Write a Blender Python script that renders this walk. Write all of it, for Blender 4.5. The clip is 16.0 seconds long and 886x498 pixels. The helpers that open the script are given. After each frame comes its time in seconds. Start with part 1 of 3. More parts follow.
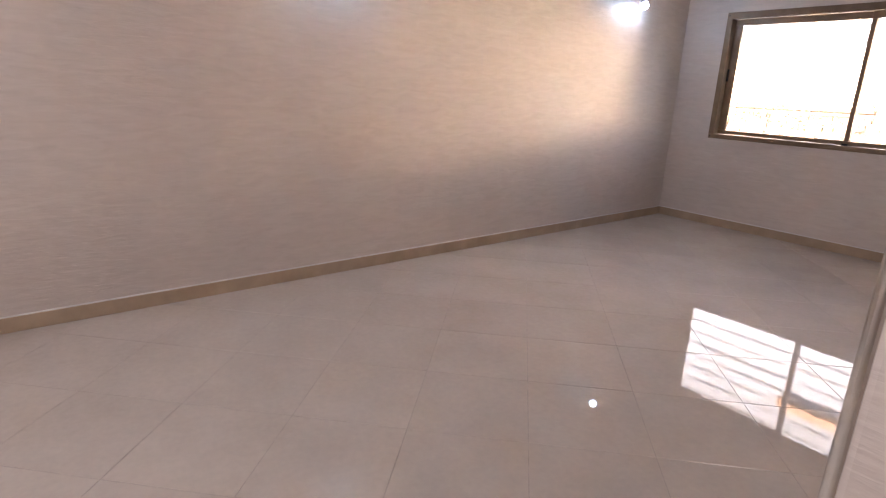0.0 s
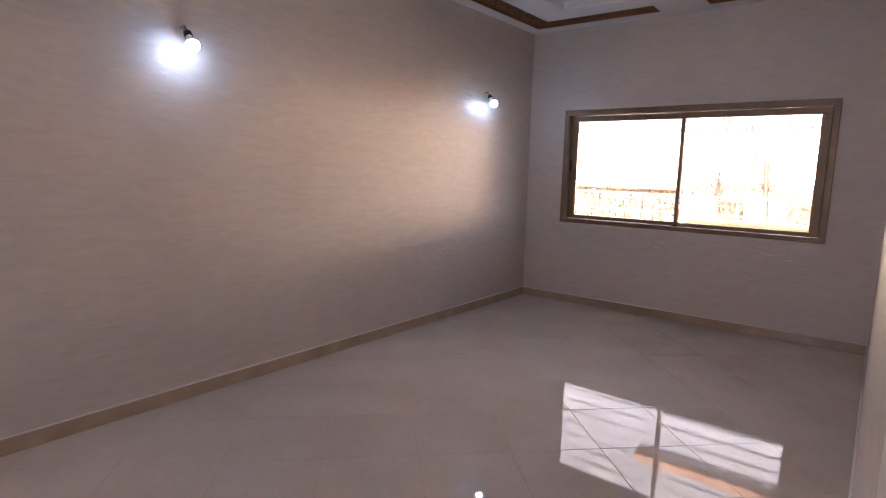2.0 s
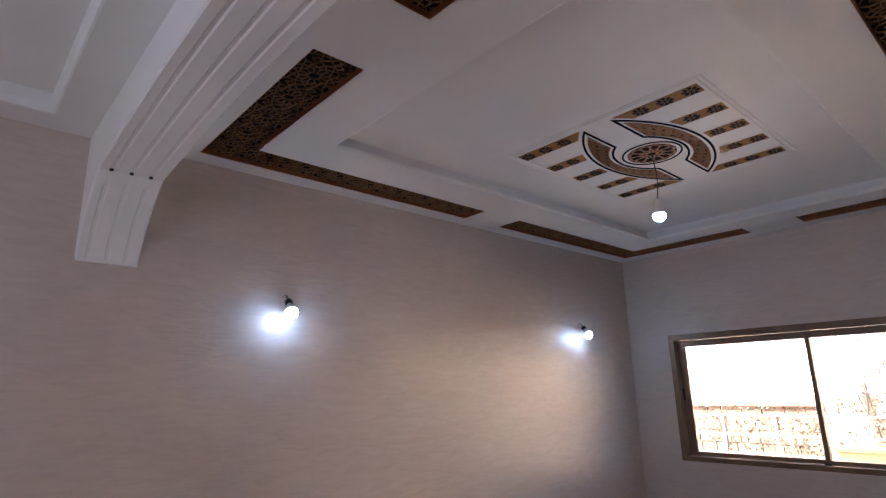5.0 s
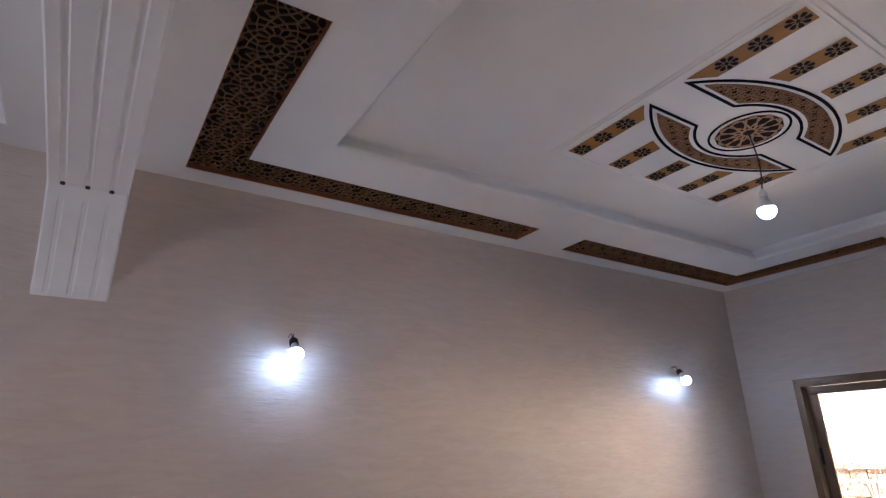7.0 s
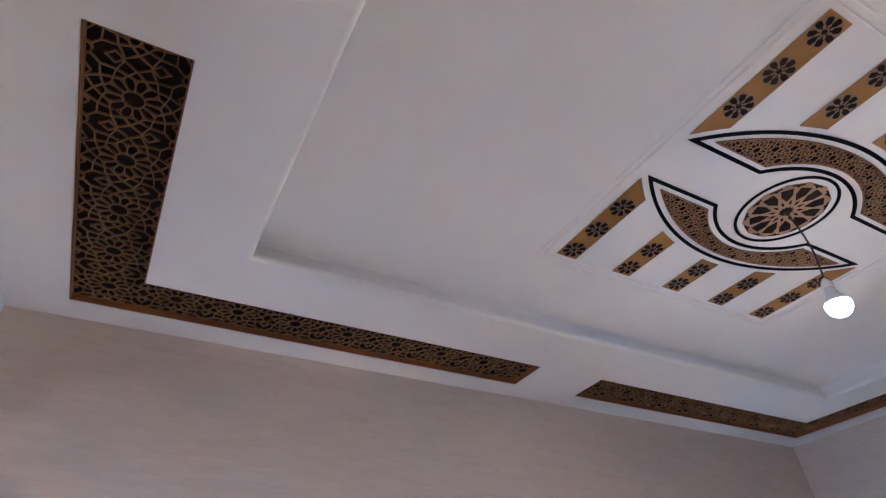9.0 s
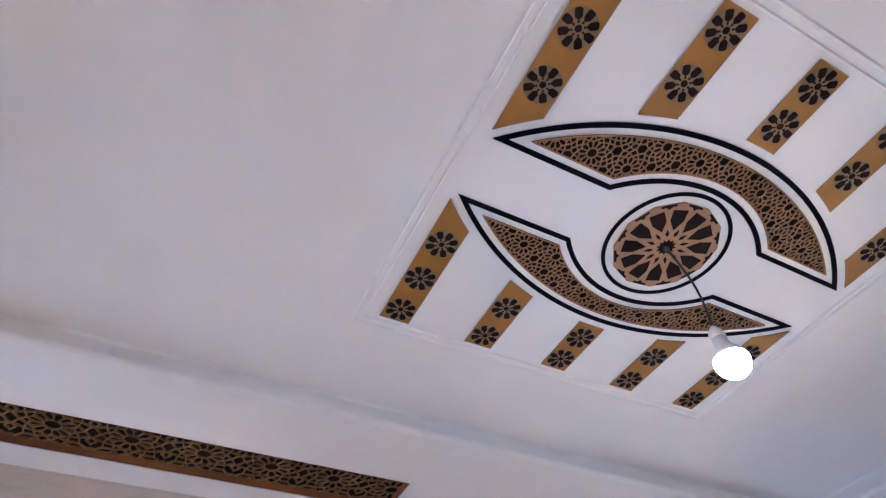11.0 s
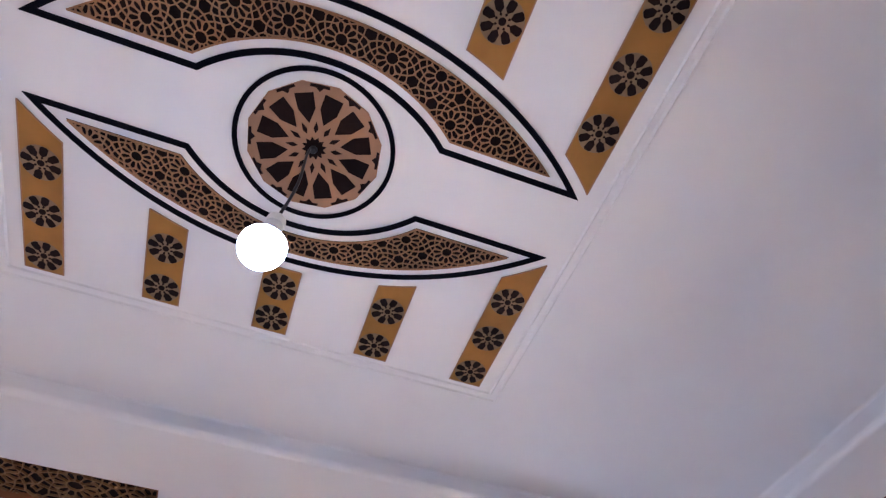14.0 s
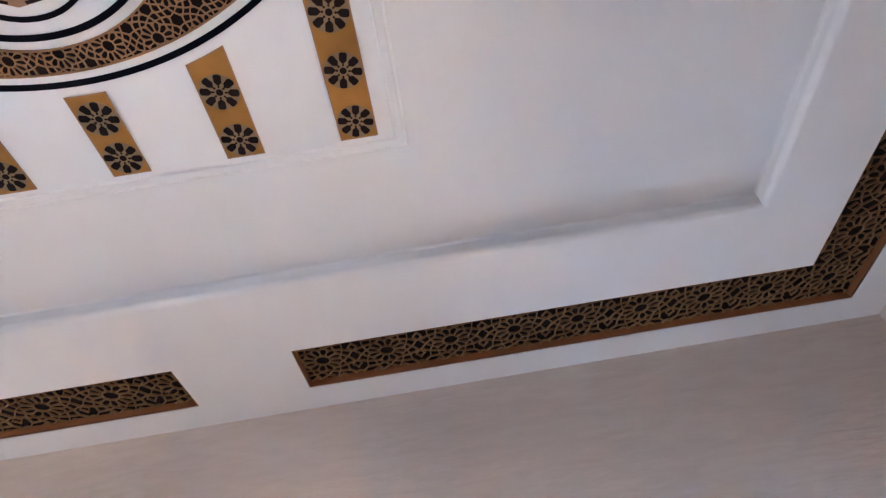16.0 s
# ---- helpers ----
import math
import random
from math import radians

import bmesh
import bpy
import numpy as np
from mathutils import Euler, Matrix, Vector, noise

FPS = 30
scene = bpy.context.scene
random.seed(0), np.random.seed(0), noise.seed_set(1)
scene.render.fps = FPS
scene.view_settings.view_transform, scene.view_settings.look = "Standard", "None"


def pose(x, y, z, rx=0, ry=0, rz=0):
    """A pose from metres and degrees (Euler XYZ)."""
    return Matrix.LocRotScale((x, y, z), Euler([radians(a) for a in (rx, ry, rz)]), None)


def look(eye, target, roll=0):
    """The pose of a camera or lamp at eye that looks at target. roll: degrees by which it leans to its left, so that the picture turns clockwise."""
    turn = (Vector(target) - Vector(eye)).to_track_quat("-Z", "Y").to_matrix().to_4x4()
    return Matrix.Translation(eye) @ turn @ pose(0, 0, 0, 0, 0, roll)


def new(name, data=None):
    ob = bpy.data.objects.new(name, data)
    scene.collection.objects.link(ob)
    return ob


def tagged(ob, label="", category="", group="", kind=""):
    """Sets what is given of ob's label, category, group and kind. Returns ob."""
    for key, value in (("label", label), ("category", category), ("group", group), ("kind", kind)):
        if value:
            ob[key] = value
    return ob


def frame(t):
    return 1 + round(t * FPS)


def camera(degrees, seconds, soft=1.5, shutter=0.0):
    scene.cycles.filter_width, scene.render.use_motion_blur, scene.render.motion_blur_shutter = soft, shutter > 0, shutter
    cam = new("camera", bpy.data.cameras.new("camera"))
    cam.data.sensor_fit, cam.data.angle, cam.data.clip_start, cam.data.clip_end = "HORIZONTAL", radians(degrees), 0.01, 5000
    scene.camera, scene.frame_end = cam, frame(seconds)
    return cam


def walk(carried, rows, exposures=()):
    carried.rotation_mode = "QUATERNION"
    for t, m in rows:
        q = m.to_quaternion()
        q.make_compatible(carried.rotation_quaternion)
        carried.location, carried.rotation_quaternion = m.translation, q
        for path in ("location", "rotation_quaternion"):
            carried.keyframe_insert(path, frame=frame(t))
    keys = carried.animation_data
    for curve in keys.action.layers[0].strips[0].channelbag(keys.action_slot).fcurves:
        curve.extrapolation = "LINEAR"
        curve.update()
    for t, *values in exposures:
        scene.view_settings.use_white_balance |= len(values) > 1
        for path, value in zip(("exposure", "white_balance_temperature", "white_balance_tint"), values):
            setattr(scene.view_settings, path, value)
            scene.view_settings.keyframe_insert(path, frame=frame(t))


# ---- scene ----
# Camera: eye, target and roll at each time.
PATH = [
    (0, (3.248, -5.404, 1.242), (1.73, -4.231, 0.675), 2.2),
    (0.5, (3.114, -5.298, 1.282), (1.796, -3.905, 0.713), 2.8),
    (1, (3.024, -5.263, 1.283), (1.851, -3.73, 0.76), 3.2),
    (1.5, (3.003, -5.265, 1.291), (1.844, -3.691, 0.865), 2.5),
    (2, (3.029, -5.329, 1.348), (1.811, -3.769, 1.063), 1.5),
    (2.5, (3.143, -5.298, 1.453), (1.737, -3.877, 1.494), 0.4),
    (3, (3.154, -5.277, 1.5), (1.723, -3.894, 1.697), 0.4),
    (3.5, (3.126, -5.274, 1.506), (1.705, -3.902, 1.822), -0.1),
    (4, (3.12, -5.252, 1.519), (1.707, -3.894, 1.92), -0.4),
    (4.2, (3.111, -5.242, 1.515), (1.7, -3.893, 1.954), -0.6),
    (6.5, (2.694, -4.835, 1.52), (1.163, -3.682, 2.092), -2.9),
    (7, (2.644, -4.573, 1.528), (1.06, -3.554, 2.2), -1.3),
    (7.5, (2.597, -4.42, 1.556), (1.052, -3.454, 2.379), -1.2),
    (8, (2.446, -4.263, 1.607), (0.996, -3.325, 2.616), -2.2),
    (8.2, (2.389, -4.231, 1.607), (0.966, -3.307, 2.665), -3.0),
    (10.3, (2.068, -3.481, 1.675), (0.855, -2.8, 3.113), -3.3),
    (10.5, (2.053, -3.405, 1.694), (0.893, -2.707, 3.167), -4.6),
    (11, (2.074, -3.212, 1.733), (0.984, -2.562, 3.278), -5.1),
    (11.5, (2.127, -2.997, 1.756), (1.076, -2.456, 3.37), -5.1),
    (12, (2.122, -2.866, 1.764), (1.143, -2.338, 3.426), -6.3),
    (12.5, (2.043, -2.726, 1.773), (1.119, -2.272, 3.488), -3.5),
    (13, (1.984, -2.584, 1.774), (1.09, -2.168, 3.515), -2.9),
    (13.5, (2.003, -2.362, 1.742), (1.069, -1.962, 3.465), -2.0),
    (14, (2.068, -2.105, 1.742), (1.042, -1.754, 3.423), 1.2),
    (14.5, (2.023, -2.027, 1.73), (1.0, -1.39, 3.326), -9.7),
    (15, (1.933, -1.789, 1.7), (0.890, -1.150, 3.279), -7.3),
    (15.5, (1.815, -1.647, 1.691), (0.624, -1.067, 3.189), -10.1),
    (16, (1.74, -1.541, 1.683), (0.332, -1.508, 3.1), -10.2),
]
cam = camera(76.8, 16.0, soft=1.25)
walk(cam, [(t, look(e, g, r)) for t, e, g, r in PATH],
     [(0.0, 5.12, 6800, 24), (1.0, 4.7, 7100, 33), (1.5, 4.7, 7000, 34), (2.0, 4.42, 6550, 28), (2.5, 4.3, 6300, 25), (4.2, 4.17, 6150, 25), (8.2, 4.55, 6000, 22), (10.3, 5.37, 5750, 20), (12.0, 5.4, 5650, 24), (13.5, 5.42, 5720, 27), (14.5, 5.3, 6250, 29), (15.4, 5.5, 6500, 23), (16.0, 5.62, 6200, 19)])

# Daylight: clear sky, sun behind the house, lighting the houses across the street.
SUN_ELEV, SUN_AZ = radians(42), radians(200)
world = bpy.data.worlds.new("world")
scene.world = world
world.use_nodes = True
wn = world.node_tree
sky = wn.nodes.new("ShaderNodeTexSky")
sky.sky_type = "NISHITA"
sky.sun_disc = False
sky.sun_elevation, sky.sun_rotation = SUN_ELEV, SUN_AZ
wn.nodes["Background"].inputs["Strength"].default_value = 0.15
wn.links.new(sky.outputs["Color"], wn.nodes["Background"].inputs["Color"])
sun_data = bpy.data.lights.new("sun", "SUN")
sun_data.energy, sun_data.angle, sun_data.color = 5.0, radians(0.5), (1.0, 0.85, 0.66)
sun = new("sun", sun_data)
sun_dir = Vector((math.sin(SUN_AZ) * math.cos(SUN_ELEV), math.cos(SUN_AZ) * math.cos(SUN_ELEV), math.sin(SUN_ELEV)))
sun.matrix_world = look(sun_dir * 40, (0, 0, 0))
BULB_GLOW = 4.2
# Area lamp added as hall daylight, in an unseen south opening behind the walk.
hall_fill = bpy.data.lights.new("hall_daylight_fill", "AREA")
hall_fill.shape, hall_fill.size, hall_fill.size_y, hall_fill.energy, hall_fill.color = "RECTANGLE", 1.7, 1.3, 1.25, (0.9, 0.95, 1.0)
new("hall_daylight_fill", hall_fill).matrix_world = look((2.2, -7.46, 1.6), (2.2, 0.0, 1.5))

# ---- materials ----


def material(name, color, rough=0.5, metal=0.0, spec=0.5):
    m = bpy.data.materials.new(name)
    m.use_nodes = True
    b = m.node_tree.nodes["Principled BSDF"]
    b.inputs["Base Color"].default_value = (*color, 1)
    b.inputs["Roughness"].default_value = rough
    b.inputs["Metallic"].default_value = metal
    b.inputs["Specular IOR Level"].default_value = spec
    return m, m.node_tree, b


def noise_node(tree, scale, detail=4.0, stretch=(1, 1, 1), rough=0.55):
    tc = tree.nodes.new("ShaderNodeNewGeometry")
    mp = tree.nodes.new("ShaderNodeMapping")
    mp.inputs["Scale"].default_value = stretch
    n = tree.nodes.new("ShaderNodeTexNoise")
    n.inputs["Scale"].default_value = scale
    n.inputs["Detail"].default_value = detail
    n.inputs["Roughness"].default_value = rough
    tree.links.new(tc.outputs["Position"], mp.inputs["Vector"])
    tree.links.new(mp.outputs["Vector"], n.inputs["Vector"])
    return n


def ramp(tree, src, stops):
    r = tree.nodes.new("ShaderNodeValToRGB")
    els = r.color_ramp.elements
    while len(els) < len(stops):
        els.new(0.5)
    for e, (p, c) in zip(els, stops):
        e.position, e.color = p, (*c, 1)
    tree.links.new(src, r.inputs["Fac"])
    return r


def bump(tree, bsdf, src, strength, dist):
    b = tree.nodes.new("ShaderNodeBump")
    b.inputs["Strength"].default_value = strength
    b.inputs["Distance"].default_value = dist
    tree.links.new(src, b.inputs["Height"])
    tree.links.new(b.outputs["Normal"], bsdf.inputs["Normal"])
    return b


def mix_color(tree, fac, a, b, mode="MULTIPLY"):
    m = tree.nodes.new("ShaderNodeMix")
    m.data_type, m.blend_type = "RGBA", mode
    m.inputs[0].default_value = fac
    tree.links.new(a, m.inputs[6])
    tree.links.new(b, m.inputs[7])
    return m.outputs[2]


def wall_paint():
    """Pearl paint brushed on in short wavy level strokes."""
    m, t, b = material("pearl_wall_paint", (0.6, 0.52, 0.47), 0.5, 0.3, 0.9)
    warp = noise_node(t, 1.7, 2)
    streak = noise_node(t, 4.2, 4, (1.5, 1.5, 7.5), 0.52)
    stroke = noise_node(t, 11.0, 3, (1.0, 1.0, 6.0), 0.5)
    for n in (streak, stroke):
        n.inputs["Distortion"].default_value = 0.9
    patch = noise_node(t, 1.1, 3)
    c1 = ramp(t, streak.outputs["Fac"], [(0.25, (0.62, 0.523, 0.452)), (0.5, (0.65, 0.552, 0.48)), (0.75, (0.68, 0.582, 0.51))])
    c2 = ramp(t, patch.outputs["Fac"], [(0.3, (0.93, 0.93, 0.94)), (0.7, (1.0, 1.0, 1.0))])
    t.links.new(mix_color(t, 1.0, c1.outputs["Color"], c2.outputs["Color"]), b.inputs["Base Color"])
    r = ramp(t, streak.outputs["Fac"], [(0.3, (0.64, 0.64, 0.64)), (0.7, (0.48, 0.48, 0.48))])
    t.links.new(r.outputs["Color"], b.inputs["Roughness"])
    both = mix_color(t, 0.4, streak.outputs["Fac"], stroke.outputs["Fac"], "MIX")
    bump(t, b, mix_color(t, 0.25, both, warp.outputs["Fac"], "MIX"), 0.5, 0.010)
    return m


def plaster_white():
    m, t, b = material("white_gypsum", (0.8, 0.79, 0.78), 0.6)
    n = noise_node(t, 2.2, 4)
    c = ramp(t, n.outputs["Fac"], [(0.3, (0.77, 0.755, 0.745)), (0.7, (0.82, 0.81, 0.805))])
    t.links.new(c.outputs["Color"], b.inputs["Base Color"])
    f = noise_node(t, 60, 3)
    bump(t, b, f.outputs["Fac"], 0.06, 0.002)
    return m


def tile_floor():
    m, t, b = material("polished_porcelain", (0.5, 0.42, 0.36), 0.05, 0.0, 0.32)
    cloud = noise_node(t, 2.6, 5)
    fine = noise_node(t, 34, 4)
    c1 = ramp(t, cloud.outputs["Fac"], [(0.25, (0.56, 0.475, 0.4)), (0.55, (0.62, 0.53, 0.455)), (0.8, (0.67, 0.58, 0.505))])
    c2 = ramp(t, fine.outputs["Fac"], [(0.3, (0.94, 0.94, 0.94)), (0.65, (1, 1, 1))])
    oi = t.nodes.new("ShaderNodeObjectInfo")
    c3 = ramp(t, oi.outputs["Random"], [(0.0, (0.95, 0.95, 0.95)), (1.0, (1, 1, 1))])
    x = mix_color(t, 1.0, c1.outputs["Color"], c2.outputs["Color"])
    t.links.new(mix_color(t, 1.0, x, c3.outputs["Color"]), b.inputs["Base Color"])
    r = ramp(t, cloud.outputs["Fac"], [(0.3, (0.012, 0.012, 0.012)), (0.75, (0.035, 0.035, 0.035))])
    t.links.new(r.outputs["Color"], b.inputs["Roughness"])
    w = noise_node(t, 3.0, 1)
    bump(t, b, w.outputs["Fac"], 0.02, 0.01)
    return m


def varied(name, color, rough, scale=8.0, amount=0.18, metal=0.0, bump_s=0.1, spec=0.5):
    m, t, b = material(name, color, rough, metal, spec)
    n = noise_node(t, scale, 5)
    lo, hi = tuple(c * (1 - amount) for c in color), tuple(min(1, c * (1 + amount)) for c in color)
    c = ramp(t, n.outputs["Fac"], [(0.3, lo), (0.7, hi)])
    t.links.new(c.outputs["Color"], b.inputs["Base Color"])
    if bump_s:
        f = noise_node(t, scale * 9, 3)
        bump(t, b, f.outputs["Fac"], bump_s, 0.002)
    return m


def glass_pane():
    m = bpy.data.materials.new("window_glass")
    m.use_nodes = True
    t = m.node_tree
    t.nodes.remove(t.nodes["Principled BSDF"])
    tr, gl, mx, fr = (t.nodes.new("ShaderNode" + k) for k in ("BsdfTransparent", "BsdfGlossy", "MixShader", "Fresnel"))
    gl.inputs["Roughness"].default_value = 0.0
    tr.inputs["Color"].default_value = (0.93, 0.95, 0.94, 1)
    fr.inputs["IOR"].default_value = 1.5
    t.links.new(fr.outputs[0], mx.inputs[0])
    t.links.new(tr.outputs[0], mx.inputs[1])
    t.links.new(gl.outputs[0], mx.inputs[2])
    t.links.new(mx.outputs[0], t.nodes["Material Output"].inputs["Surface"])
    return m


def glowing(name, color, strength):
    m, t, b = material(name, (0.9, 0.9, 0.9), 0.3)
    b.inputs["Emission Color"].default_value = (*color, 1)
    b.inputs["Emission Strength"].default_value = strength
    return m


M_WALL, M_WHITE, M_TILE = wall_paint(), plaster_white(), tile_floor()
M_GROUT = varied("grout", (0.44, 0.372, 0.318), 0.6, 20)
M_BASE = varied("baseboard_tile", (0.42, 0.3, 0.2), 0.25, 5, 0.15)
M_CAULK = varied("white_caulk", (0.72, 0.68, 0.63), 0.6, 12, 0.08)
M_BRONZE = varied("bronze_aluminium", (0.2, 0.125, 0.072), 0.38, 6, 0.2, 0.35, 0.04)
M_SEAL = varied("black_seal", (0.015, 0.014, 0.013), 0.6, 20, 0.2)
M_GLASS = glass_pane()
M_OCHRE = varied("ochre_wood", (0.36, 0.165, 0.036), 0.6, 7, 0.16, 0.0, 0.1, 0.2)
M_LINING = varied("orange_wood_edge", (0.27, 0.1, 0.038), 0.6, 7, 0.12, 0.0, 0.1, 0.2)
M_LATTICE = varied("carved_wood_lattice", (0.26, 0.135, 0.058), 0.6, 9, 0.2, 0.0, 0.1, 0.2)
M_GREYED = varied("greyed_ochre_wood", (0.26, 0.165, 0.088), 0.6, 9, 0.14, 0.0, 0.1, 0.2)
M_TAUPE = varied("taupe_strapwork", (0.37, 0.205, 0.12), 0.6, 9, 0.12, 0.0, 0.1, 0.2)
M_CRESCENT = varied("carved_crescent_wood", (0.38, 0.195, 0.095), 0.6, 9, 0.12, 0.0, 0.1, 0.2)
M_DARK = varied("dark_brown_ground", (0.016, 0.007, 0.0055), 0.75, 14, 0.3, 0.0, 0.0, 0.12)
M_BLACK = varied("black_line_paint", (0.004, 0.004, 0.007), 0.75, 20, 0.2, 0.0, 0.0, 0.05)
M_BULB = glowing("lit_led_bulb", (0.42, 0.68, 1.0), BULB_GLOW)
M_PLASTIC = varied("white_plastic", (0.86, 0.86, 0.85), 0.35, 20, 0.05)
M_CABLE = varied("black_cable", (0.02, 0.02, 0.022), 0.5, 30, 0.2)
M_ALU = varied("bright_aluminium", (0.75, 0.74, 0.72), 0.18, 20, 0.06, 1.0, 0.02)
M_FACADE = varied("cream_render", (0.72, 0.66, 0.56), 0.85, 2.0, 0.1)
# Storeys split by tone: upper dimmed for its floor reflection, lower bounces light.
M_FACADE_W = varied("pale_render", (0.82, 0.73, 0.58), 0.85, 2.0, 0.06)
M_FACADE_B = varied("dimmed_blue_grey_render", (0.145, 0.16, 0.19), 0.85, 2.0, 0.06)
M_BAND = varied("grey_band", (0.09, 0.1, 0.12), 0.85, 2.0, 0.08)
M_ROOF = varied("brown_roof", (0.17, 0.092, 0.05), 0.8, 3.0, 0.2)
M_STONE = varied("brown_garden_wall", (0.075, 0.045, 0.026), 0.9, 3.0, 0.3)
M_IRON = varied("painted_iron", (0.04, 0.035, 0.03), 0.5, 15, 0.2)
M_LEAF = varied("dry_leaves", (0.04, 0.033, 0.015), 0.6, 3.0, 0.4)
M_PARAPET = varied("ochre_render", (0.4, 0.27, 0.13), 0.85, 2.0, 0.1)
M_TRUNK = varied("bark", (0.05, 0.034, 0.022), 0.9, 8.0, 0.3)
M_GROUND = varied("pale_ground", (0.5, 0.43, 0.34), 0.9, 0.7, 0.2)

# ---- mesh helpers ----


class Mesh:
    """Collects vertices and faces for one mesh."""

    def __init__(self):
        self.v, self.f = [], []

    def add(self, verts, faces):
        k = len(self.v)
        self.v += [tuple(p) for p in verts]
        self.f += [tuple(k + i for i in f) for f in faces]
        return self

    def box(self, a, b):
        (x0, y0, z0), (x1, y1, z1) = a, b
        return self.add([(x0, y0, z0), (x1, y0, z0), (x1, y1, z0), (x0, y1, z0), (x0, y0, z1), (x1, y0, z1), (x1, y1, z1), (x0, y1, z1)],
                        [(3, 2, 1, 0), (4, 5, 6, 7), (0, 1, 5, 4), (1, 2, 6, 5), (2, 3, 7, 6), (3, 0, 4, 7)])

    def prism(self, pts, z0, z1):
        """A flat outline (x, y) given height."""
        n = len(pts)
        area = sum(pts[i][0] * pts[(i + 1) % n][1] - pts[(i + 1) % n][0] * pts[i][1] for i in range(n))
        if area < 0:
            pts = pts[::-1]
        vs = [(x, y, z0) for x, y in pts] + [(x, y, z1) for x, y in pts]
        return self.add(vs, [tuple(range(n))[::-1], tuple(range(n, 2 * n))] + [(i, (i + 1) % n, n + (i + 1) % n, n + i) for i in range(n)])

    def ribbon(self, a, b, w, z0, z1):
        """A flat bar between two points of a plan."""
        dx, dy = b[0] - a[0], b[1] - a[1]
        d = math.hypot(dx, dy)
        if d < 1e-5:
            return self
        ux, uy = dx / d * w * 0.5, dy / d * w * 0.5
        px, py = -uy, ux
        a, b = (a[0] - ux * 0.6, a[1] - uy * 0.6), (b[0] + ux * 0.6, b[1] + uy * 0.6)
        return self.prism([(a[0] - px, a[1] - py), (b[0] - px, b[1] - py), (b[0] + px, b[1] + py), (a[0] + px, a[1] + py)], z0, z1)

    def lathe(self, profile, n=20, axis=None):
        """Radius and height pairs turned round the z axis, or moved by a matrix."""
        m = axis or Matrix()
        vs = [m @ Vector((r * math.cos(2 * math.pi * k / n), r * math.sin(2 * math.pi * k / n), z)) for r, z in profile for k in range(n)]
        fs = [(i * n + k, i * n + (k + 1) % n, (i + 1) * n + (k + 1) % n, (i + 1) * n + k) for i in range(len(profile) - 1) for k in range(n)]
        fs += [tuple(range(n))[::-1], tuple(range((len(profile) - 1) * n, len(profile) * n))]
        return self.add(vs, fs)

    def tube(self, pts, r, n=8):
        pts = [Vector(p) for p in pts]
        rings = []
        for i, p in enumerate(pts):
            d = (pts[min(i + 1, len(pts) - 1)] - pts[max(i - 1, 0)]).normalized()
            s = d.cross(Vector((0.3, 0.2, 1) if abs(d.z) < 0.9 else (1, 0.2, 0))).normalized()
            q = d.cross(s)
            rings += [p + (s * math.cos(2 * math.pi * k / n) + q * math.sin(2 * math.pi * k / n)) * r for k in range(n)]
        fs = [(i * n + k, i * n + (k + 1) % n, (i + 1) * n + (k + 1) % n, (i + 1) * n + k) for i in range(len(pts) - 1) for k in range(n)]
        fs += [tuple(range(n))[::-1], tuple(range((len(pts) - 1) * n, len(pts) * n))]
        return self.add(rings, fs)

    def data(self, name, mat, smooth=False):
        me = bpy.data.meshes.new(name)
        me.from_pydata(self.v, [], self.f)
        me.materials.append(mat)
        if smooth:
            me.polygons.foreach_set("use_smooth", [True] * len(me.polygons))
        me.update()
        return me


def part(name, mesh, mat, parent=None, label="", smooth=False):
    ob = new(name, mesh.data(name, mat, smooth))
    if parent:
        ob.parent = parent
        ob.matrix_parent_inverse = parent.matrix_basis.inverted()
    if label:
        tagged(ob, label)
    return ob


def thing(name, at, label, category, group="", kind=""):
    ob = new(name)
    ob.matrix_basis = Matrix.Translation(at)
    ob.empty_display_size = 0.1
    return tagged(ob, label, category, group, kind)


def rounded(ob, width=0.004, segments=2):
    b = ob.modifiers.new("edge", "BEVEL")
    b.width, b.segments, b.limit_method, b.angle_limit = width, segments, "ANGLE", radians(40)
    return ob


# ---- plan ----
W, H, TRAY = 3.06, 2.75, 2.84          # room width, ceiling border, raised tray
XC, YC = 1.53, -2.215                  # centre of the ceiling
HALL_S, HALL_E, HALL_H = -7.4, 4.8, 2.74
BEAM_S, BEAM_N = -4.8, -4.53           # beam between hall and room
WX0, WX1, WZ0, WZ1 = 0.405, 2.705, 0.835, 1.96   # window opening
TOP = 3.15
END = 0.05                             # the wall end steps back from the room wall

# ---- structure ----


